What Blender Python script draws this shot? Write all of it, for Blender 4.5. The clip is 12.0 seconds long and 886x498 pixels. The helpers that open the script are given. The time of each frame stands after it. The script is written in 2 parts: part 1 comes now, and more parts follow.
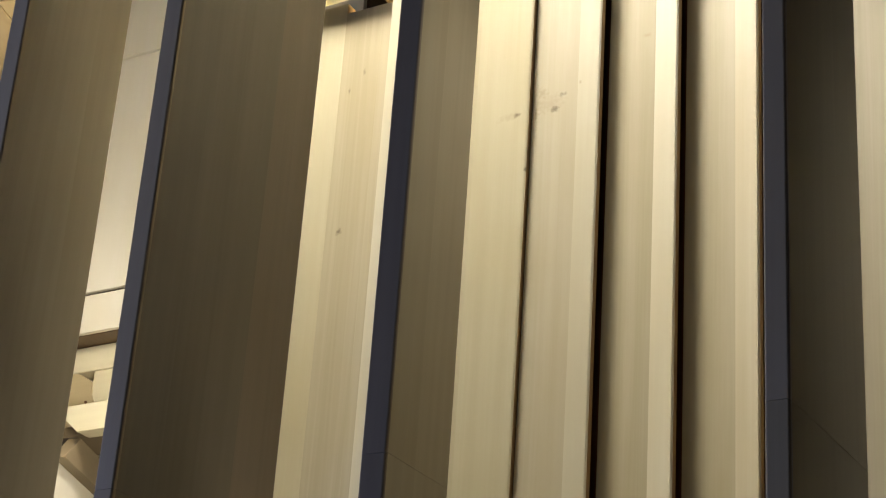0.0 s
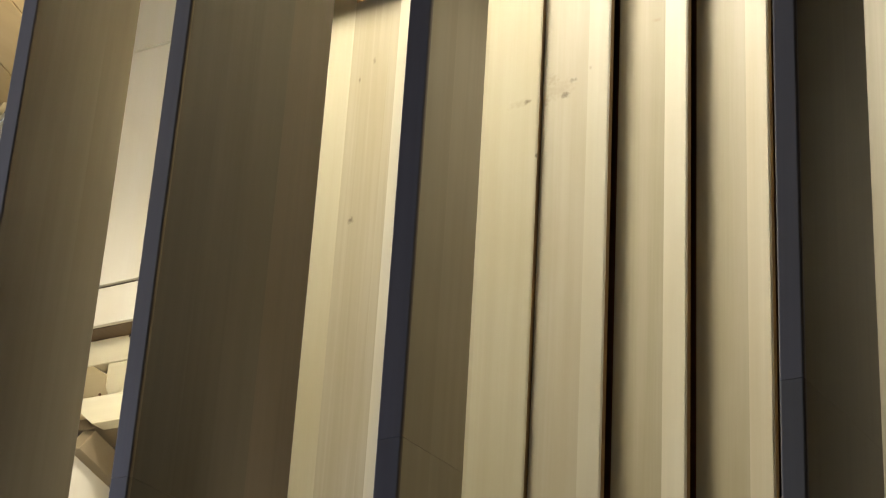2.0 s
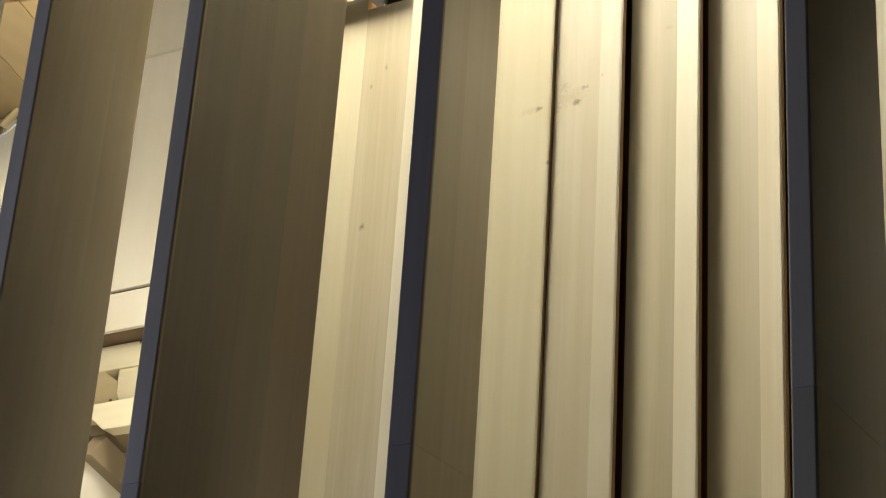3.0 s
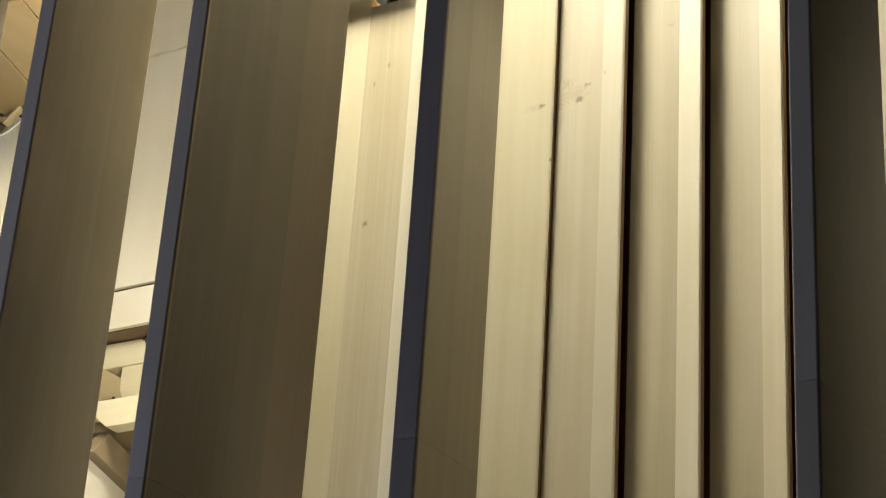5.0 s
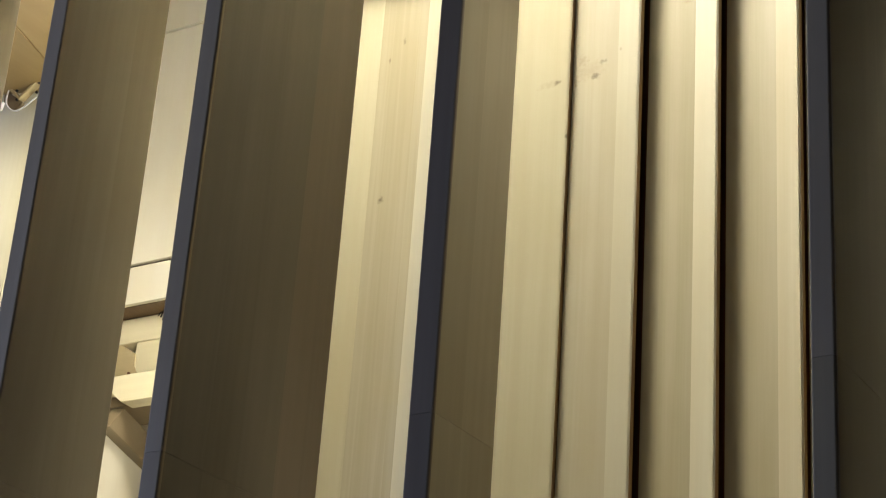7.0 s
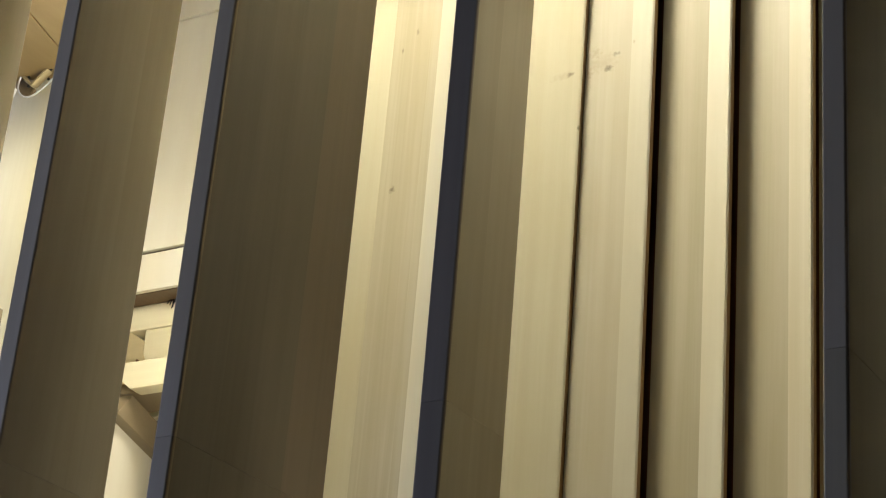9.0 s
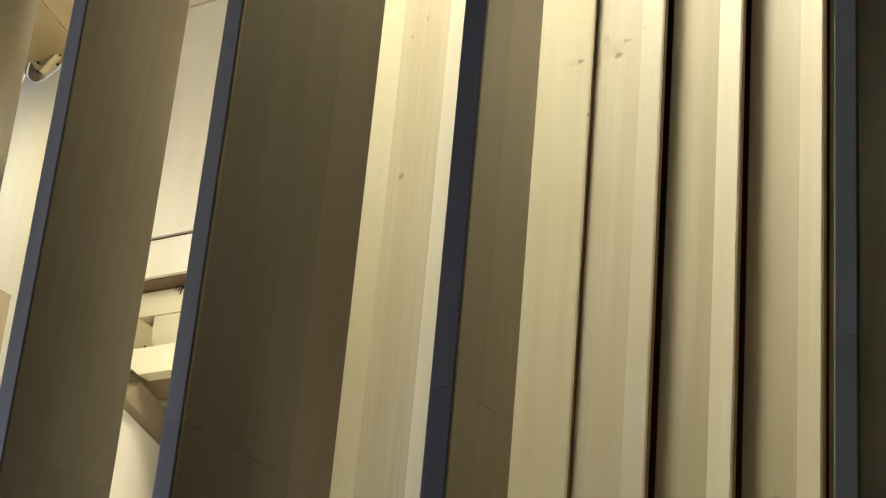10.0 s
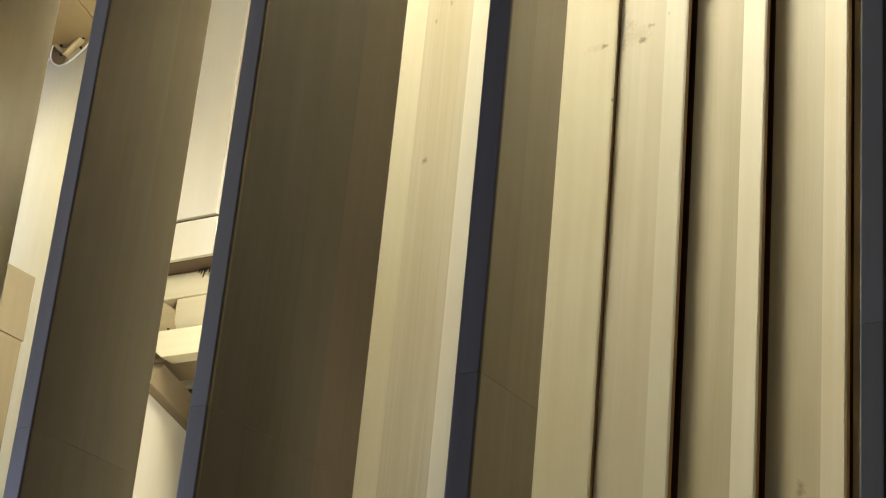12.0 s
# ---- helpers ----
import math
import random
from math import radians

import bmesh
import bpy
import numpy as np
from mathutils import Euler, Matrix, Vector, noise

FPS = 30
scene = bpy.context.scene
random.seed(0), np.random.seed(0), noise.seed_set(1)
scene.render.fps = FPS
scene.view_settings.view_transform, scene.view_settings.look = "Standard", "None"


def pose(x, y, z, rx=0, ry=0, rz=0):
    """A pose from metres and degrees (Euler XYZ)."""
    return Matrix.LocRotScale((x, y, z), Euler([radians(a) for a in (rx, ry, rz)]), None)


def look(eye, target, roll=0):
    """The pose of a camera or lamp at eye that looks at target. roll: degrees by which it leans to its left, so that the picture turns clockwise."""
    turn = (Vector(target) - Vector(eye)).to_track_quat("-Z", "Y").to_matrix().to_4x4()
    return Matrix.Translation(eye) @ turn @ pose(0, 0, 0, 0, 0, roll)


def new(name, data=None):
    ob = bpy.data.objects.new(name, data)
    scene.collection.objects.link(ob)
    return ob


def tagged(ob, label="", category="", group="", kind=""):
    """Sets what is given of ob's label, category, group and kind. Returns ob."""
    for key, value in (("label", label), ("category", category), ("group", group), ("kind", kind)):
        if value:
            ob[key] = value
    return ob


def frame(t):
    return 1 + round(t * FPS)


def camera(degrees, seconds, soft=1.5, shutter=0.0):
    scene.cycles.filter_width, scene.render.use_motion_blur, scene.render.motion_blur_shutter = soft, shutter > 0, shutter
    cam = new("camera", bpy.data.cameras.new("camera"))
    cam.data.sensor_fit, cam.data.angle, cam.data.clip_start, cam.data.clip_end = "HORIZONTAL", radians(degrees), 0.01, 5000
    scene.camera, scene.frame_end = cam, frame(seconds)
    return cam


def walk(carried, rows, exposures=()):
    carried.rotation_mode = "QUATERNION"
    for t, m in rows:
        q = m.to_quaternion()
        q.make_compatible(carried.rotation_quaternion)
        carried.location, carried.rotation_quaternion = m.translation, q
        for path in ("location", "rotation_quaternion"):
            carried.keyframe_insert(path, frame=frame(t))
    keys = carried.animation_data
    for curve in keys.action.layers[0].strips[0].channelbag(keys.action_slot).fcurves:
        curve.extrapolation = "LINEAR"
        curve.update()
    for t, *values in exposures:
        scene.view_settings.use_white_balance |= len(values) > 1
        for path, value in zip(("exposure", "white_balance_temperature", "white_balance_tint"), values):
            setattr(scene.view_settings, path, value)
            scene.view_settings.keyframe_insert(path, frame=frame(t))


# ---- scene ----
cam = camera(26.0, 12.0, soft=1.1)
PATH = [
    (0, (-0.011, -0.002, 1.64), (-0.962, 1.536, 2.494), 4.1),
    (0.5, (-0.011, -0.006, 1.627), (-0.963, 1.535, 2.476), 4.1),
    (1, (-0.014, -0.005, 1.617), (-0.968, 1.537, 2.461), 3.9),
    (1.5, (-0.014, -0.007, 1.618), (-0.971, 1.534, 2.46), 3.8),
    (2, (-0.017, -0.004, 1.616), (-0.978, 1.532, 2.465), 3.6),
    (2.5, (-0.017, -0.007, 1.62), (-0.982, 1.524, 2.471), 3.8),
    (3, (-0.018, -0.005, 1.617), (-0.987, 1.522, 2.471), 3.9),
    (5, (-0.022, -0.018, 1.596), (-0.99, 1.509, 2.452), 3.9),
    (5.5, (-0.022, -0.022, 1.594), (-0.992, 1.507, 2.443), 4.0),
    (6, (-0.022, -0.025, 1.588), (-0.997, 1.504, 2.43), 4.0),
    (6.5, (-0.024, -0.024, 1.583), (-1.004, 1.504, 2.421), 4.1),
    (7, (-0.029, -0.028, 1.583), (-1.011, 1.502, 2.419), 4.2),
    (7.5, (-0.03, -0.044, 1.588), (-1.011, 1.486, 2.423), 4.3),
    (9.5, (-0.05, -0.035, 1.56), (-1.04, 1.493, 2.389), 5.2),
    (10, (-0.054, -0.031, 1.561), (-1.048, 1.498, 2.381), 5.3),
    (10.5, (-0.052, -0.04, 1.56), (-1.048, 1.492, 2.373), 5.3),
    (11, (-0.055, -0.038, 1.566), (-1.055, 1.495, 2.372), 5.2),
    (11.5, (-0.057, -0.052, 1.561), (-1.061, 1.48, 2.364), 5.3),
    (12, (-0.062, -0.056, 1.567), (-1.074, 1.472, 2.366), 5.6),
]
# the clip's camera drifts a little brighter and less pink on the way
DRIFT = [(0, -0.03, 6520, 14), (3, 0.0, 6560, 12), (7.5, 0.05, 6620, 9), (12, 0.10, 6660, 8)]
walk(cam, [(t, look(eye, target, roll)) for t, eye, target, roll in PATH], DRIFT)

# ---- light ----
world = bpy.data.worlds.new("dusk")
scene.world = world
world.use_nodes = True
wn = world.node_tree.nodes
sky = wn.new("ShaderNodeTexSky")
sky.sky_type, sky.sun_disc = "NISHITA", False
sky.sun_elevation, sky.sun_rotation = radians(4), radians(150)
world.node_tree.links.new(sky.outputs[0], wn["Background"].inputs[0])
wn["Background"].inputs[1].default_value = 0.05


def spot(name, at, to, watts, degrees, colour, size=0.16, blend=0.6):
    data = bpy.data.lights.new(name, "SPOT")
    data.energy, data.spot_size, data.spot_blend, data.color, data.shadow_soft_size = watts, radians(degrees), blend, colour, size
    ob = new(name, data)
    ob.matrix_world = look(at, to)
    return ob


def area(name, at, to, watts, wide, high, colour):
    data = bpy.data.lights.new(name, "AREA")
    data.shape, data.size, data.size_y, data.energy, data.color = "RECTANGLE", wide, high, watts, colour
    ob = new(name, data)
    ob.matrix_world = look(at, to)
    return ob


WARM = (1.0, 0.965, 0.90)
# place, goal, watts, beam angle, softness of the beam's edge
# Warm light from above is inferred; the lamps themselves are unseen and added.
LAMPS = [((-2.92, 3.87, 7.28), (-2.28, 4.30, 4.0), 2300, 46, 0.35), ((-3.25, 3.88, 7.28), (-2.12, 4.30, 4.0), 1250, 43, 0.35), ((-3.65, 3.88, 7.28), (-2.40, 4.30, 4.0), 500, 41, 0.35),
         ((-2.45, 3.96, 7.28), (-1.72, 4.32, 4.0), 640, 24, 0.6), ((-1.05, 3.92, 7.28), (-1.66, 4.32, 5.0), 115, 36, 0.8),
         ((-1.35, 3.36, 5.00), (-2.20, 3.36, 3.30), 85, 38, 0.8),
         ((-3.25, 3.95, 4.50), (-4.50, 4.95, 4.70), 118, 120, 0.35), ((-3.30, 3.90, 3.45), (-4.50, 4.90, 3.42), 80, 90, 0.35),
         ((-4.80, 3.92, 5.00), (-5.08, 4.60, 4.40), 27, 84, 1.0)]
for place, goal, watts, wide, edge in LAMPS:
    spot("unseen_beam", place, goal, watts, wide, WARM, blend=edge)
# Cool light added for the blue front edges; its source is unseen.
area("cool_fill_light", (-8.93, -0.7, 3.0), (-2.0, 3.2, 3.2), 350, 1.6, 1.8, (0.46, 0.56, 0.98))

# ---- materials ----


class Nodes:
    """A short way to string shader nodes together."""

    def __init__(self, name):
        self.mat = bpy.data.materials.new(name)
        self.mat.use_nodes = True
        self.tree = self.mat.node_tree
        self.bsdf = self.tree.nodes["Principled BSDF"]

    def add(self, kind, ins=(), **props):
        node = self.tree.nodes.new("ShaderNode" + kind)
        for key, value in props.items():
            setattr(node, key, value)
        for key, value in dict(ins).items():
            if isinstance(value, bpy.types.NodeSocket):
                self.tree.links.new(value, node.inputs[key])
            else:
                node.inputs[key].default_value = value
        return node

    def math(self, op, a, b=0.0, c=0.0):
        return self.add("Math", {0: a, 1: b, 2: c}, operation=op).outputs[0]

    def mix(self, fac, a, b, blend="MIX"):
        node = self.add("Mix", {0: fac}, data_type="RGBA", blend_type=blend)
        for index, value in ((6, a), (7, b)):
            if isinstance(value, bpy.types.NodeSocket):
                self.tree.links.new(value, node.inputs[index])
            else:
                node.inputs[index].default_value = (*value, 1)
        return node.outputs[2]

    def ramp(self, fac, lo, hi, a=0.0, b=1.0):
        return self.add("MapRange", {0: fac, 1: lo, 2: hi, 3: a, 4: b}).outputs[0]

    def put(self, **sockets):
        for key, value in sockets.items():
            key = key.replace("_", " ")
            if isinstance(value, bpy.types.NodeSocket):
                self.tree.links.new(value, self.bsdf.inputs[key])
            else:
                self.bsdf.inputs[key].default_value = value


def wood(name, light, dark, axis="Z", vary=0.16, rough=0.42, figure=0.55, knots=(), spec=0.4, rings=0.07, wave=0.6, fine=0.17, relief=0.12):
    """Planed softwood with the grain along one axis; knots are (x, z, half width, half height, strength)."""
    n = Nodes(name)
    place = n.add("TexCoord").outputs["Object"]
    chance = n.add("ObjectInfo").outputs["Random"]
    shift = n.add("CombineXYZ", {0: n.math("MULTIPLY", chance, 31.0), 1: n.math("MULTIPLY", chance, 17.0), 2: n.math("MULTIPLY", chance, 53.0)}).outputs[0]
    moved = n.add("VectorMath", {0: place, 1: shift}, operation="ADD").outputs[0]
    along = {"X": 0, "Y": 1, "Z": 2}[axis]

    def stretched(across, length):
        scale = [across] * 3
        scale[along] = length
        return n.add("VectorMath", {0: moved, 1: tuple(scale)}, operation="MULTIPLY").outputs[0]

    fibre = n.add("TexNoise", {"Vector": stretched(190, 4.0), "Scale": 1.0, "Detail": 5.0, "Roughness": 0.65}).outputs[0]
    ring = n.add("TexNoise", {"Vector": stretched(26, 0.55), "Scale": 1.0, "Detail": 3.0, "Distortion": wave}).outputs[0]
    bands = n.math("PINGPONG", n.math("MULTIPLY", n.add("TexNoise", {"Vector": stretched(7, 0.28), "Scale": 1.0, "Detail": 1.0}).outputs[0], 11.0), 1.0)
    stain = n.add("TexNoise", {"Vector": stretched(5, 1.6), "Scale": 1.0, "Detail": 4.0}).outputs[0]
    grain = n.math("ADD", n.math("MULTIPLY", n.ramp(ring, 0.3, 0.7), 0.6), n.math("MULTIPLY", n.math("POWER", bands, 2.0), rings))
    grain = n.math("ADD", grain, n.math("MULTIPLY", n.ramp(fibre, 0.35, 0.7), fine))
    colour = n.mix(n.math("MULTIPLY", grain, figure), light, dark)
    colour = n.mix(n.ramp(stain, 0.42, 0.75, 0.0, 0.45), colour, tuple(c * k for c, k in zip(dark, (1.0, 0.96, 0.85))))
    tone = n.math("ADD", n.math("MULTIPLY", chance, 2 * vary), 1.0 - vary)
    colour = n.mix(1.0, colour, n.add("CombineColor", {0: tone, 1: tone, 2: n.math("POWER", tone, 1.25)}).outputs[0], "MULTIPLY")
    if knots:
        parts = n.add("SeparateXYZ", {0: place}).outputs
        wob = n.math("MULTIPLY", n.math("SUBTRACT", n.add("TexNoise", {"Vector": place, "Scale": 85.0, "Detail": 4.0}).outputs[0], 0.5), 2.4)
        for kx, kz, hw, hh, deep in knots:
            dx = n.math("DIVIDE", n.math("SUBTRACT", parts[0], kx), hw)
            dz = n.math("DIVIDE", n.math("SUBTRACT", parts[2], kz), hh)
            far = n.math("ADD", n.math("SQRT", n.math("ADD", n.math("MULTIPLY", dx, dx), n.math("MULTIPLY", dz, dz))), wob)
            colour = n.mix(n.ramp(far, 1.2, 0.2, 0.0, deep), colour, (0.10, 0.058, 0.024) if deep > 0.4 else (0.34, 0.22, 0.09))
    bump = n.add("Bump", {"Strength": relief, "Distance": 0.0015, "Height": n.math("ADD", fibre, n.math("MULTIPLY", ring, 0.6))})
    n.put(Base_Color=colour, Roughness=n.ramp(fibre, 0.3, 0.7, rough - 0.2 * fine, rough + 0.25 * fine), Normal=bump.outputs[0], Specular_IOR_Level=spec)
    return n.mat


def plaster(name, colour, rough=0.8, bumps=60.0):
    n = Nodes(name)
    place = n.add("TexCoord").outputs["Object"]
    fine = n.add("TexNoise", {"Vector": place, "Scale": bumps, "Detail": 5.0}).outputs[0]
    broad = n.add("TexNoise", {"Vector": place, "Scale": 1.7, "Detail": 4.0}).outputs[0]
    shade = n.math("ADD", n.ramp(broad, 0.3, 0.7, 0.92, 1.04), n.math("MULTIPLY", n.math("SUBTRACT", fine, 0.5), 0.05))
    n.put(Base_Color=n.mix(1.0, colour, n.add("CombineColor", {0: shade, 1: shade, 2: shade}).outputs[0], "MULTIPLY"), Roughness=rough,
          Normal=n.add("Bump", {"Strength": 0.15, "Distance": 0.001, "Height": fine}).outputs[0])
    return n.mat


def plain(name, colour, rough=0.5, metal=0.0):
    n = Nodes(name)
    place = n.add("TexCoord").outputs["Object"]
    fine = n.add("TexNoise", {"Vector": place, "Scale": 90.0, "Detail": 4.0}).outputs[0]
    n.put(Base_Color=n.mix(n.ramp(fine, 0.35, 0.7), colour, tuple(c * 0.82 for c in colour)), Roughness=rough, Metallic=metal)
    return n.mat


PALE, HONEY = (0.66, 0.59, 0.385), (0.52, 0.44, 0.24)
KNOTS = [(-2.974, 4.095, 0.011, 0.010, 0.65), (-2.376, 4.345, 0.013, 0.007, 0.65), (-2.40, 4.345, 0.04, 0.012, 0.22), (-2.256, 4.338, 0.014, 0.010, 0.65), (-2.275, 4.36, 0.05, 0.028, 0.23),
         (-2.298, 4.40, 0.020, 0.018, 0.32), (-2.232, 4.38, 0.012, 0.008, 0.43), (-2.318, 4.335, 0.010, 0.02, 0.36), (-2.336, 4.16, 0.007, 0.006, 0.58), (-1.976, 4.515, 0.016, 0.007, 0.36), (-1.763, 2.975, 0.012, 0.022, 0.50), (-2.936, 4.634, 0.005, 0.012, 0.43), (-2.985, 4.577, 0.004, 0.01, 0.50)]
board_wood = wood("pale_softwood", PALE, HONEY, vary=0.05, figure=0.7, knots=KNOTS)
yellow_wood = wood("yellow_softwood", (0.63, 0.565, 0.345), (0.53, 0.455, 0.245), vary=0.03, figure=0.6, knots=KNOTS)
honey_wood = wood("honey_softwood", (0.55, 0.475, 0.28), (0.41, 0.338, 0.178), vary=0.03, figure=0.75, knots=KNOTS, rings=0.10, wave=1.6, fine=0.12)
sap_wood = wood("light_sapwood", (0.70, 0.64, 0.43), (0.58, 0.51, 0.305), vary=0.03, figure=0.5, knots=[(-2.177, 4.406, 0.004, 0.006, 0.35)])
def fin_tone(name, light, dark):
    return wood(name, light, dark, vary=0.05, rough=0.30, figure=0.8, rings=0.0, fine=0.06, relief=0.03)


# Grey, dark and brown tones carry how light falls on each fin's faces.
grey_fin = fin_tone("cool_lit_softwood", (0.295, 0.252, 0.168), (0.222, 0.184, 0.116))
olive_fin = fin_tone("oiled_softwood", (0.285, 0.245, 0.155), (0.205, 0.170, 0.100))
dark_fin = fin_tone("shaded_fin_softwood", (0.165, 0.140, 0.098), (0.115, 0.095, 0.064))
red_fin = fin_tone("reddish_heartwood", (0.192, 0.153, 0.104), (0.140, 0.108, 0.070))
brown_fin = fin_tone("warm_lit_softwood", (0.31, 0.222, 0.070), (0.23, 0.160, 0.046))
frame_wood = wood("frame_timber", (0.72, 0.645, 0.41), (0.59, 0.50, 0.29), axis="X", vary=0.05)
panel_wood = wood("pale_panel", (0.70, 0.648, 0.49), (0.63, 0.57, 0.405), vary=0.03, figure=0.35)
brown_wood = wood("brown_timber", (0.24, 0.183, 0.102), (0.18, 0.133, 0.068), axis="Y", vary=0.04)
underside_shade = wood("shaded_underside_timber", (0.13, 0.078, 0.034), (0.09, 0.053, 0.022), axis="Y", vary=0.04)
upright_wood = wood("upright_timber", (0.22, 0.175, 0.095), (0.165, 0.127, 0.063), vary=0.04)
tan_wood = wood("tan_timber", (0.52, 0.43, 0.24), (0.40, 0.31, 0.15), axis="X", vary=0.04)
soffit_wood = wood("honey_soffit", (0.40, 0.285, 0.12), (0.30, 0.20, 0.075), axis="Y", vary=0.04, figure=0.5)
gap_dark = wood("gap_shade_brown", (0.15, 0.070, 0.030), (0.09, 0.038, 0.015), vary=0.1, rough=0.5)
sawn_edge = wood("sawn_edge", (0.52, 0.35, 0.15), (0.38, 0.23, 0.085), vary=0.08, rough=0.6)
# Brown stave tone with the shade beside the board edges mixed in.
shade_wood = wood("shaded_softwood", (0.51, 0.445, 0.265), (0.37, 0.312, 0.162), vary=0.05, figure=0.85, knots=KNOTS)
# Covers the unseen hall; brown picked to warm and dim the bounced light.
wall_paint = plaster("brown_plaster", (0.20, 0.165, 0.120))
floor_mat = plaster("grey_screed", (0.22, 0.21, 0.20), 0.5, 30.0)
white_cable = plain("white_plastic", (0.78, 0.77, 0.72), 0.35)
black_steel = plain("black_powder_coat", (0.02, 0.02, 0.02), 0.45, 0.3)

# ---- building blocks ----


def solid(x0, x1, y0, y1, z0, z1, bevel=0.0, steps=1):
    bm = bmesh.new()
    bmesh.ops.create_cube(bm, size=1.0)
    for v in bm.verts:
        v.co = ((x0 + x1) / 2 + v.co.x * (x1 - x0), (y0 + y1) / 2 + v.co.y * (y1 - y0), (z0 + z1) / 2 + v.co.z * (z1 - z0))
    if bevel:
        bmesh.ops.bevel(bm, geom=bm.edges[:], offset=bevel, segments=steps, affect="EDGES", profile=0.6)
    return bm


def prism(outline, z0, z1, bevel=0.0):
    """An upright prism over a plan outline, counter-clockwise."""
    bm = bmesh.new()
    low = [bm.verts.new((x, y, z0)) for x, y in outline]
    top = [bm.verts.new((x, y, z1)) for x, y in outline]
    bm.faces.new(low[::-1])
    bm.faces.new(top)
    for i in range(len(low)):
        j = (i + 1) % len(low)
        bm.faces.new((low[i], low[j], top[j], top[i]))
    if bevel:
        bmesh.ops.bevel(bm, geom=bm.edges[:], offset=bevel, segments=2, affect="EDGES", profile=0.6)
    return bm


def mesh_of(name, bm, material):
    data = bpy.data.meshes.new(name)
    bmesh.ops.recalc_face_normals(bm, faces=bm.faces[:])
    bm.to_mesh(data)
    bm.free()
    data.materials.append(material)
    return data


def part(name, bm, material, parent, label=""):
    ob = new(name, mesh_of(name, bm, material))
    ob.parent = parent
    if parent is not None:
        ob.matrix_parent_inverse = Matrix.Translation(parent.location).inverted()
    return tagged(ob, label)


def thing(name, at, label, category, group="", kind=""):
    ob = new(name)
    ob.location = at
    ob.empty_display_size = 0.05
    return tagged(ob, label, category, group, kind)


def setting(name, bm, material, label, category):
    ob = new(name, mesh_of(name, bm, material))
    return tagged(ob, label, category, kind="structure")


def joined(*meshes):
    out = bmesh.new()
    for bm in meshes:
        data = bpy.data.meshes.new("piece")
        bm.to_mesh(data)
        bm.free()
        out.from_mesh(data)
        bpy.data.meshes.remove(data)
    return out


def turned(bm, at, degrees, axis="Z"):
    bmesh.ops.rotate(bm, verts=bm.verts[:], cent=at, matrix=Matrix.Rotation(radians(degrees), 3, axis))
    return bm


def bar(a, b, wide, thick):
    a, b = Vector(a), Vector(b)
    bm = solid(-wide / 2, wide / 2, -thick / 2, thick / 2, 0, (b - a).length, 0.003, 2)
    bmesh.ops.transform(bm, matrix=Matrix.Translation(a) @ (b - a).to_track_quat("Z", "Y").to_matrix().to_4x4(), verts=bm.verts[:])
    return bm


# ---- the hall ----
TOP = 7.4
setting("floor", solid(-9, 4, -2.2, 6.2, -0.12, 0.0), floor_mat, "grey screed floor of the hall", "floor")
setting("ceiling", solid(-9, 4, -2.2, 6.2, TOP, TOP + 0.15), wall_paint, "brown plastered ceiling high over the fins", "ceiling")
setting("wall_south", solid(-9, 4, -2.2, -2.0, 0, TOP), wall_paint, "plain brown plastered wall behind the viewer", "wall")
setting("wall_west", joined(solid(-9.2, -9, -2.2, -1.6, 0, TOP), solid(-9.2, -9, 0.2, 6.2, 0, TOP), solid(-9.2, -9, -1.6, 0.2, 0, 2.0), solid(-9.2, -9, -1.6, 0.2, 4.0, TOP)),
        wall_paint, "unseen brown plastered wall with an opening added for the cool light", "wall")
setting("wall_east", solid(4, 4.2, -2.2, 6.2, 0, TOP), wall_paint, "plain brown plastered end wall", "wall")
setting("wall_north", solid(-9, 4, 6.0, 6.2, 0, TOP), wall_paint, "plain wall behind the timber panels", "wall")

# ---- fins in front: deep laminated boards on edge, in two lengths ----
FIN_FRONT, FIN_JOINT = 3.2, 2.966
random.seed(4)


def fin(x0, x1, back, staves, upper, lower):
    """One upright fin; staves are the fractions of its depth at which the lamellas meet; upper and lower: the tone of
    each lamella, light and shade included.
    """
    root = thing("timber_fin", (x0, FIN_FRONT, 0), "tall laminated softwood fin, side shade and front light partly in its colour", "timber fin", "row of upright fins")
    cuts = [0.0, *staves, 1.0]
    deep = back - FIN_FRONT
    for z0, z1, woods in ((0.0, FIN_JOINT - 0.0004, lower), (FIN_JOINT + 0.0004, TOP, upper)):
        for a, b, timber in zip(cuts, cuts[1:], woods):
            y0, y1 = FIN_FRONT + a * deep, FIN_FRONT + b * deep
            bm = solid(x0, x1, y0, y1, z0, z1)
            edges = [e for e in bm.edges if abs(e.verts[0].co.z - e.verts[1].co.z) > 1]
            ends = [e for e in edges if (a == 0 and e.verts[0].co.y < y0 + 0.001) or (b == 1 and e.verts[0].co.y > y1 - 0.001)]
            bmesh.ops.bevel(bm, geom=ends, offset=0.006, segments=4, affect="EDGES", profile=0.5)
            part("front_lamella" if a == 0 else "lamella", bm, timber, root)
    return root


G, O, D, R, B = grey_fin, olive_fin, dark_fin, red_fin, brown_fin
# First two fins are unseen, added to keep cool light off the bay.
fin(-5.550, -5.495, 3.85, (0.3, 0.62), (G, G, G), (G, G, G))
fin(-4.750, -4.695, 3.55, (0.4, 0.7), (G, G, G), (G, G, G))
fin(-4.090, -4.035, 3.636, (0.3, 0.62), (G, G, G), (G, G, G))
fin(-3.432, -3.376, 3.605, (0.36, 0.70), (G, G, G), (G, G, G))
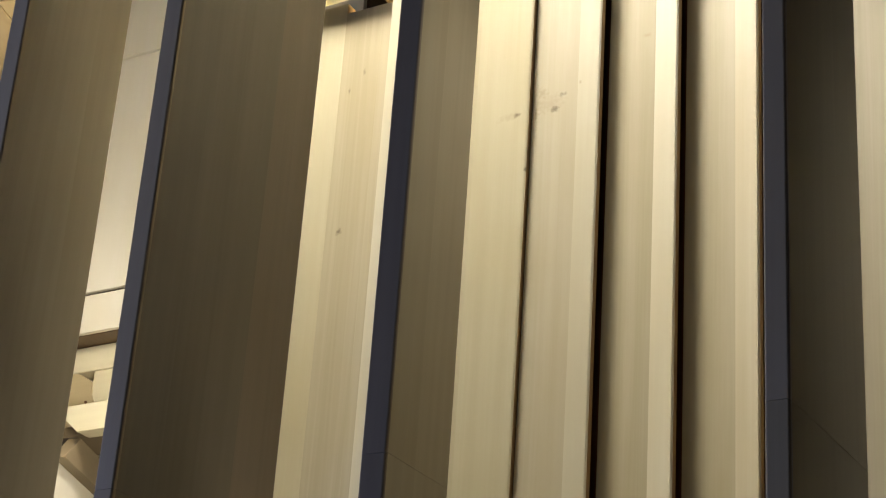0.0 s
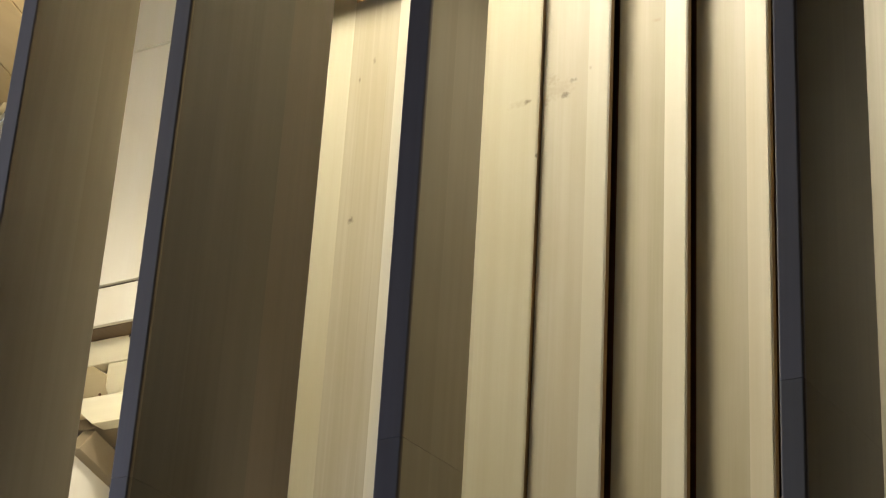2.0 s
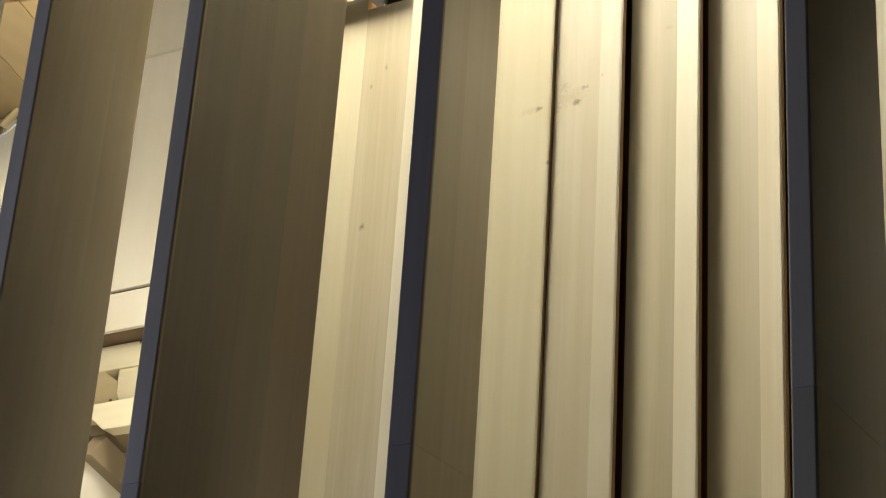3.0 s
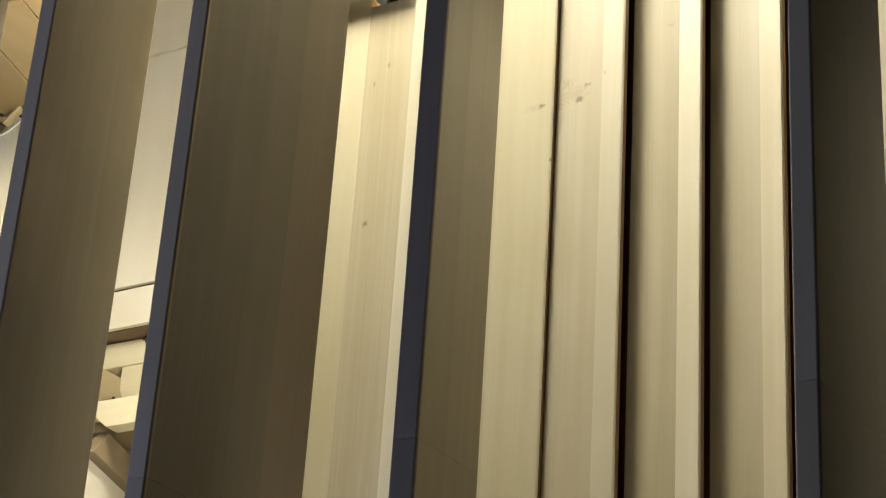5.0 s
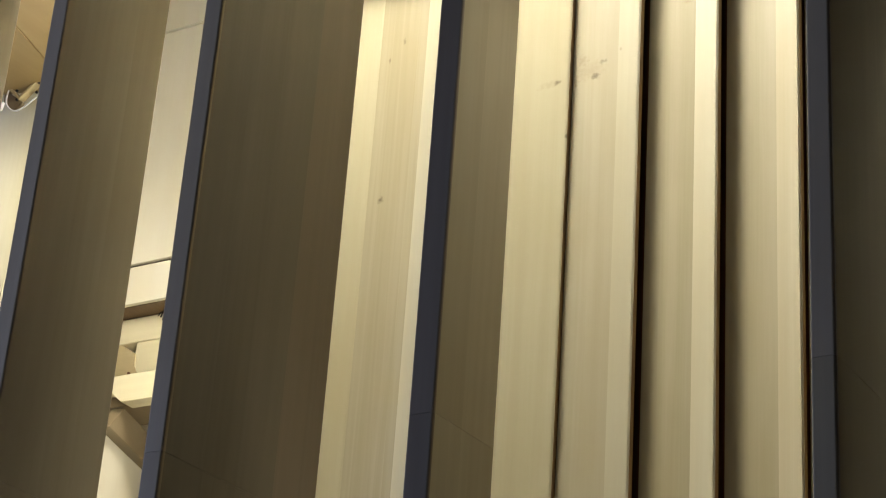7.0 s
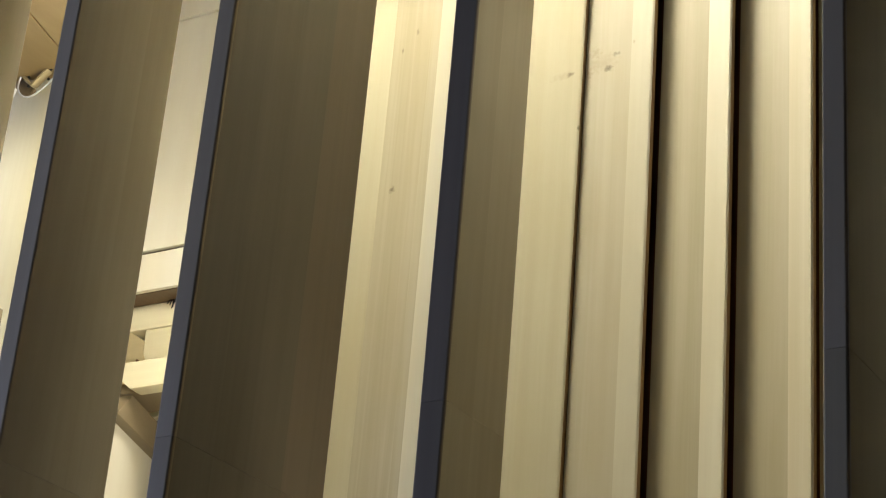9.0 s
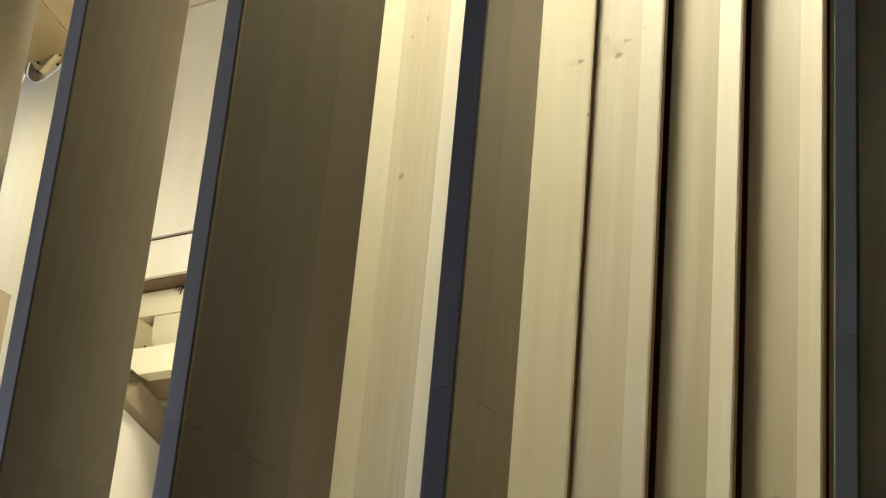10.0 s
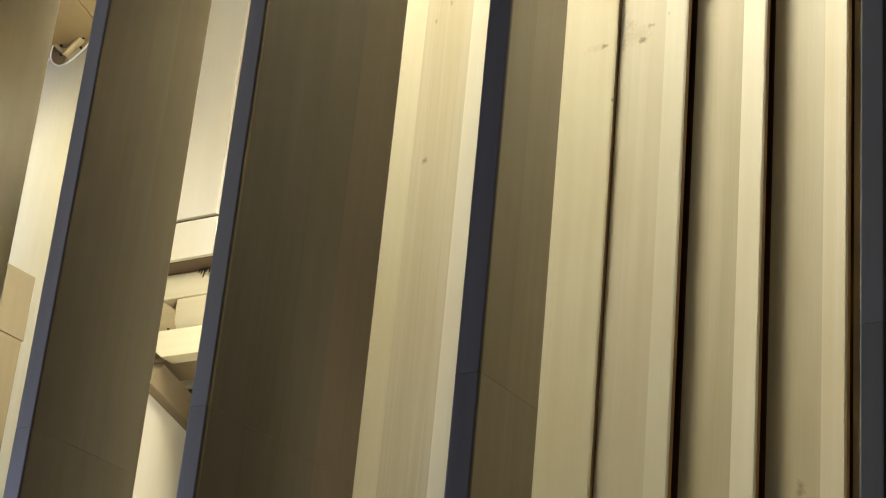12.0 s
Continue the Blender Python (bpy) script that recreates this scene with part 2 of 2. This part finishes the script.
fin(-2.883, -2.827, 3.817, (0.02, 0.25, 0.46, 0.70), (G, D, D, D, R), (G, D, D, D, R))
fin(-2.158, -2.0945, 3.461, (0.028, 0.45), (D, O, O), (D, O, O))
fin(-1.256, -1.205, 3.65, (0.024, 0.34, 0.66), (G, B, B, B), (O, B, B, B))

# ---- lit boards behind the fins ----


def cladding_board(x0, x1, y_left, y_right, thick, z1, joint, label, right=None, left=None):
    """A wall board of two glued lamellas; its plan may be turned, so that one edge stands proud."""
    root = thing("cladding_board", (x0, y_left, 0), label, "wall board", "lit wall boards")
    yj = y_left + (y_right - y_left) * (joint - x0) / (x1 - x0)
    bm = prism([(x0, y_left), (joint, yj), (joint, yj + thick), (x0, y_left + thick)], 0, z1)
    part("stave", bm, left or board_wood, root)
    bm = prism([(joint, yj), (x1 - 0.0065, y_right), (x1, y_right + 0.0012), (x1, y_right + thick), (joint, yj + thick)], 0, z1)
    outer = part("edge_stave", bm, right or sap_wood, root)
    outer.data.materials.append(sawn_edge)
    for face in outer.data.polygons:
        if face.normal.x > 0.95:
            face.material_index = 1
    return root


WARMLIT = "pale softwood wall board lit from above"
cladding_board(-3.42, -3.0228, 4.197, 4.197, 0.05, 4.905, -3.20, "pale softwood board ending below the ceiling, lit from above", yellow_wood)
# Honey board darkened, next strip lightened, to carry shade and light as well.
cladding_board(-3.0224, -2.8335, 4.1975, 4.1975, 0.05, 4.868, -2.885, "pale softwood board with one small knot, lit from above", honey_wood, honey_wood)
cladding_board(-2.8325, -2.60, 4.165, 4.165, 0.03, TOP, -2.72, WARMLIT, board_wood, sap_wood)
cladding_board(-2.575, -2.3362, 4.19, 4.17, 0.018, TOP, -2.52, "yellowish softwood wall board with a dark knot near its edge", yellow_wood, yellow_wood)
cladding_board(-2.3300, -2.1140, 4.179, 4.17, 0.02, TOP, -2.1842, "pale softwood wall board with a cluster of knots")
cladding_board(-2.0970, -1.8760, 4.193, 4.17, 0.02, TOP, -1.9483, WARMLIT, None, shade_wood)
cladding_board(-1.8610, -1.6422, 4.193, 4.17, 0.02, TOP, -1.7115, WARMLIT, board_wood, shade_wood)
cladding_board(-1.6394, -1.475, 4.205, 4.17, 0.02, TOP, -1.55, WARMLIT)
# Darker wood on this board stands in for weaker light.
cladding_board(-1.462, -1.187, 4.190, 4.17, 0.02, TOP, -1.27, "softwood wall board, its weaker light put into a darker colour", shade_wood, shade_wood)
cladding_board(-1.172, -0.957, 4.215, 4.17, 0.02, TOP, -1.04, WARMLIT)
# Added strips; the gaps' reddish-brown shade is put into their colour.
for x in (-2.59, -2.334, -2.106, -1.868, -1.640, -1.468, -1.178):
    batten = new("gap_batten", mesh_of("gap_batten", solid(x - 0.05, x + 0.05, 4.229 if x < -1.3 else 4.238, 4.270, 0, TOP), gap_dark))
    tagged(batten, "dark strip added behind the gap between wall boards for its shade", "batten", "dark gap battens")
# Out-of-view rail, added to cast the shadow across the short boards.
rail = new("top_rail", mesh_of("top_rail", solid(-3.42, -2.85, 4.180, 4.21, 4.927, 4.96, 0.002), frame_wood))
tagged(rail, "unseen softwood rail added to shade the tops of the short boards", "rail")

# ---- the panelled bay behind the gap between two fins ----


def panel(name, x0, x1, z0, z1, y=4.89, label="pale smooth timber wall panel", material=None):
    ob = new(name, mesh_of(name, solid(x0, x1, y, y + 0.02, z0, z1, 0.0012), material or panel_wood))
    return tagged(ob, label, "wall panel", "pale wall panels")


for z0, z1 in ((4.289, 4.441), (4.455, 5.459), (5.471, 6.5)):
    panel("wall_panel", -5.60, -4.356 if z0 < 5.4 and z0 > 4.4 else -4.346, z0, z1)
panel("wall_panel", -4.341, -3.45, 4.289, 6.5)
# Brown is darkened to hold the shade under the bulkhead.
setting("bulkhead", solid(-5.60, -3.45, 4.915, 5.60, 4.289, TOP), underside_shade, "timber bulkhead carrying the pale panels, underside shade put into its brown", "bulkhead")

beam = new("cross_beam", mesh_of("cross_beam", solid(-5.5, -3.6, 5.0, 5.12, 4.186, 4.287, 0.003), frame_wood))
tagged(beam, "pale planed beam under the bulkhead", "beam")
back = new("back_board", mesh_of("back_board", solid(-5.0, -3.6, 5.125, 5.16, 3.88, 4.184, 0.002), frame_wood))
tagged(back, "pale board behind the notched post", "board")
flush = new("infill_board", mesh_of("infill_board", solid(-4.583, -3.6, 5.004, 5.05, 3.88, 4.184, 0.002), frame_wood))
tagged(flush, "pale infill board under the cross beam", "board")
stub = thing("notched_post", (-4.72, 5.03, 3.9), "short tan timber post with a slanting notch and a small hole", "post")
post_bm = bmesh.new()
outline = [(-5.0, 3.90), (-4.575, 3.90), (-4.559, 4.055), (-4.576, 4.09), (-4.580, 4.138), (-4.652, 4.184), (-5.0, 4.184)]
front = [post_bm.verts.new((x, 5.0, z)) for x, z in outline]
rear = [post_bm.verts.new((x, 5.02 if x > -4.6 else 5.12, z)) for x, z in outline]
post_bm.faces.new(front)
post_bm.faces.new(rear[::-1])
for k in range(len(outline)):
    j = (k + 1) % len(outline)
    post_bm.faces.new((front[j], front[k], rear[k], rear[j]))
part("post_block", post_bm, tan_wood, stub)
# The hole's dark inside is a dark disc set on the face.
hole_bm = bmesh.new()
bmesh.ops.create_cone(hole_bm, cap_ends=True, segments=14, radius1=0.006, radius2=0.005, depth=0.006, matrix=pose(-4.598, 4.9985, 4.062, 90))
part("bolt", hole_bm, gap_dark, stub, "dark disc standing in for the hole in the post")

shelf = thing("ledger_beam", (-4.3, 4.72, 3.82), "pale ledger beam with a mitred end", "beam")
ledger_bm = bmesh.new()
outline = [(-4.362, 3.82), (-3.6, 3.82), (-3.6, 3.922), (-4.50, 3.922), (-4.455, 3.90)]
front = [ledger_bm.verts.new((x, 4.72, z)) for x, z in outline]
rear = [ledger_bm.verts.new((x, 4.787, z)) for x, z in outline]
ledger_bm.faces.new(front)
ledger_bm.faces.new(rear[::-1])
for k in range(len(outline)):
    j = (k + 1) % len(outline)
    ledger_bm.faces.new((front[j], front[k], rear[k], rear[j]))
bmesh.ops.bevel(ledger_bm, geom=ledger_bm.edges[:], offset=0.002, segments=1, affect="EDGES")
part("ledger", ledger_bm, frame_wood, shelf)
part("soffit_board", solid(-4.70, -3.6, 4.789, 4.977, 3.835, 3.875, 0.002), brown_wood, shelf, "brown board under the ledger")

BRACE = -19.8
pivot = (-4.356, 4.672, 3.7)
brace = thing("diagonal_brace", pivot, "brown timber brace under the ledger beam", "brace")
brace_bm = bmesh.new()
sides = [[brace_bm.verts.new((x, y, z)) for y, z in ((4.672, 3.713), (5.40, 3.713), (5.40, 3.822), (4.790, 3.822))] for x in (-4.402, -4.356)]
brace_bm.faces.new(sides[0])
brace_bm.faces.new(sides[1][::-1])
for k in range(4):
    j = (k + 1) % 4
    brace_bm.faces.new((sides[0][j], sides[0][k], sides[1][k], sides[1][j]))
bmesh.ops.bevel(brace_bm, geom=brace_bm.edges[:], offset=0.002, segments=1, affect="EDGES")
part("brace_bar", turned(brace_bm, pivot, -BRACE), brown_wood, brace)
side = new("partition_board", mesh_of("partition_board", turned(solid(-4.428, -4.3975, 4.52, 5.40, 0, 3.7125, 0.0005), pivot, -BRACE), panel_wood))
tagged(side, "bright pale board standing under the brace", "board")
tagged(new("lower_panel", mesh_of("lower_panel", solid(-4.40, -3.45, 5.14, 5.17, 0, 3.98), panel_wood)), "pale panel low behind the brace", "wall panel")

fixing = thing("dark_fixing", (-4.455, 4.985, 4.287), "tangle of short dark wires at the beam's top edge", "fixing")
for k in range(6):
    x = -4.475 + 0.008 * k
    part("wire", bar((x, 4.992, 4.2885), (x + 0.006 * (k % 3 - 1), 4.984, 4.268 - 0.007 * (k * 5 % 4)), 0.004, 0.004), black_steel, fixing)

# ---- the bay beside it, seen past the outer fins ----
# Unseen part above the soffit only blocks the cool light.
panel("bay_panel", -6.2, -4.62, 0, TOP, 4.60, "pale wall panel dimmed near the bracket by the beam's edge", sap_wood)
for x0, x1, y1 in ((-5.30, -4.643, 4.62), (-4.637, -4.409, 4.50), (-4.403, -4.25, 4.30)):
    bm = turned(solid(x0, x1, 3.86, y1, 5.10, 5.13, 0.0015), (-4.64, 4.26, 5.1), 15.9)
    tagged(new("soffit_plank", mesh_of("soffit_plank", bm, soffit_wood)), "honey-coloured soffit plank over the bay", "plank", "soffit planks")

bracket = thing("cable_bracket", (-4.903, 4.55, 5.049), "wooden bracket with two drilled arms under the soffit", "bracket")


arm_a = part("arm", bar((-4.903, 4.52, 5.049), (-5.006, 4.52, 5.144), 0.026, 0.012), tan_wood, bracket)
arm_b = part("arm", bar((-4.903, 4.52, 5.049), (-4.791, 4.52, 5.136), 0.032, 0.012), tan_wood, bracket)
foot_bm = bmesh.new()
outline = [(-5.01, 5.07), (-4.979, 5.039), (-4.943, 5.018), (-4.918, 5.025), (-4.909, 5.048), (-5.017, 5.127)]
front = [foot_bm.verts.new((x, 4.530, z)) for x, z in outline]
rear = [foot_bm.verts.new((x, 4.552, z)) for x, z in outline]
foot_bm.faces.new(front)
foot_bm.faces.new(rear[::-1])
for k in range(len(outline)):
    j = (k + 1) % len(outline)
    foot_bm.faces.new((front[j], front[k], rear[k], rear[j]))
bmesh.ops.bevel(foot_bm, geom=foot_bm.edges[:], offset=0.004, segments=2, affect="EDGES")
part("knee", foot_bm, brown_wood, bracket)
for x, z, owner in ((-4.928, 5.090, arm_a), (-4.920, 5.049, arm_a), (-4.822, 5.059, arm_b), (-4.818, 5.101, arm_b)):
    bm = bmesh.new()
    bmesh.ops.create_cone(bm, cap_ends=True, segments=12, radius1=0.0055, radius2=0.0055, depth=0.006, matrix=pose(x, 4.5135, z, 90))
    part("hole_plug", bm, black_steel, owner, "dark drilled hole")


def tube(points, radius):
    curve = bpy.data.curves.new("run", "CURVE")
    curve.dimensions, curve.bevel_depth, curve.bevel_resolution, curve.resolution_u = "3D", radius, 3, 10
    spline = curve.splines.new("NURBS")
    spline.points.add(len(points) - 1)
    for p, co in zip(spline.points, points):
        p.co = (*co, 1)
    spline.use_endpoint_u, spline.order_u = True, 4
    return curve


cable = new("cable", tube([(-4.969, 4.51, 5.098), (-4.964, 4.5, 5.064), (-4.963, 4.5, 5.034), (-4.939, 4.5, 5.007), (-4.909, 4.5, 4.988), (-4.877, 4.5, 4.989), (-4.837, 4.5, 5.009), (-4.781, 4.5, 5.039), (-4.76, 4.50, 5.085), (-4.70, 4.52, 5.098)], 0.0035))
cable.data.materials.append(white_cable)
tagged(cable, "white cable sagging under the wooden bracket", "cable")
# White cylinder added in place of a glint on the cable.
clip_bm = bmesh.new()
bmesh.ops.create_cone(clip_bm, cap_ends=True, segments=16, radius1=0.007, radius2=0.009, depth=0.034, matrix=pose(-4.948, 4.47, 5.003, 0, 12))
clip = new("cable_glint", mesh_of("cable_glint", clip_bm, white_cable))
tagged(clip, "small white piece added for the bright glint on the cable loop", "clip")

upright = thing("tan_upright", (-4.71, 4.0, 0), "tan timber upright of two lengths standing in the bay", "upright")
part("upper_board", solid(-4.74, -4.685, 3.75, 4.376, 3.790, 4.030, 0.002), upright_wood, upright)
part("lower_board", solid(-4.74, -4.687, 3.75, 4.368, 0, 3.788, 0.002), upright_wood, upright)
plate = new("steel_plate", mesh_of("steel_plate", solid(-4.6845, -4.679, 4.19, 4.222, 3.86, 3.925, 0.001), black_steel))
tagged(plate, "small black steel plate on the upright", "plate")

stop = new("top_block", mesh_of("top_block", solid(-2.93, -2.845, 4.196, 4.40, 4.93, 5.02, 0.006, 2), soffit_wood))
tagged(stop, "brown timber block behind the short boards", "block")
# Dark block added where the notch opens into shade.
wedge = new("dark_wedge", mesh_of("dark_wedge", solid(-4.66, -4.59, 5.10, 5.124, 4.13, 4.184, 0.002), gap_dark))
tagged(wedge, "dark piece added for the shade in the post's notch", "packing piece")
# Dark backing added so the panel joints look shaded inside.
groove = new("groove_strip", mesh_of("groove_strip", solid(-5.58, -3.47, 4.9105, 4.914, 5.445, 5.485), gap_dark))
joint = new("groove_strip", mesh_of("groove_strip", solid(-4.358, -4.338, 4.9105, 4.914, 4.44, 5.44), gap_dark))
tagged(joint, "dark strip added behind the pale panels' joint to carry its shade", "strip")
tagged(groove, "dark strip added behind the pale panels' joint to carry its shade", "strip")

# ---- made-up housings for the unseen beams, each behind its own ----
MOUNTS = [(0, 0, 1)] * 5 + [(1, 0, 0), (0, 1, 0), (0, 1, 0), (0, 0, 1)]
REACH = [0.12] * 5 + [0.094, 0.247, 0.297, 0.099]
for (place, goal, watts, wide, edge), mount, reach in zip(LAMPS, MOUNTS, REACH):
    lamp = thing("added_lamp", place, "made-up black housing for an unseen spot beam", "lamp", "spot lamps")
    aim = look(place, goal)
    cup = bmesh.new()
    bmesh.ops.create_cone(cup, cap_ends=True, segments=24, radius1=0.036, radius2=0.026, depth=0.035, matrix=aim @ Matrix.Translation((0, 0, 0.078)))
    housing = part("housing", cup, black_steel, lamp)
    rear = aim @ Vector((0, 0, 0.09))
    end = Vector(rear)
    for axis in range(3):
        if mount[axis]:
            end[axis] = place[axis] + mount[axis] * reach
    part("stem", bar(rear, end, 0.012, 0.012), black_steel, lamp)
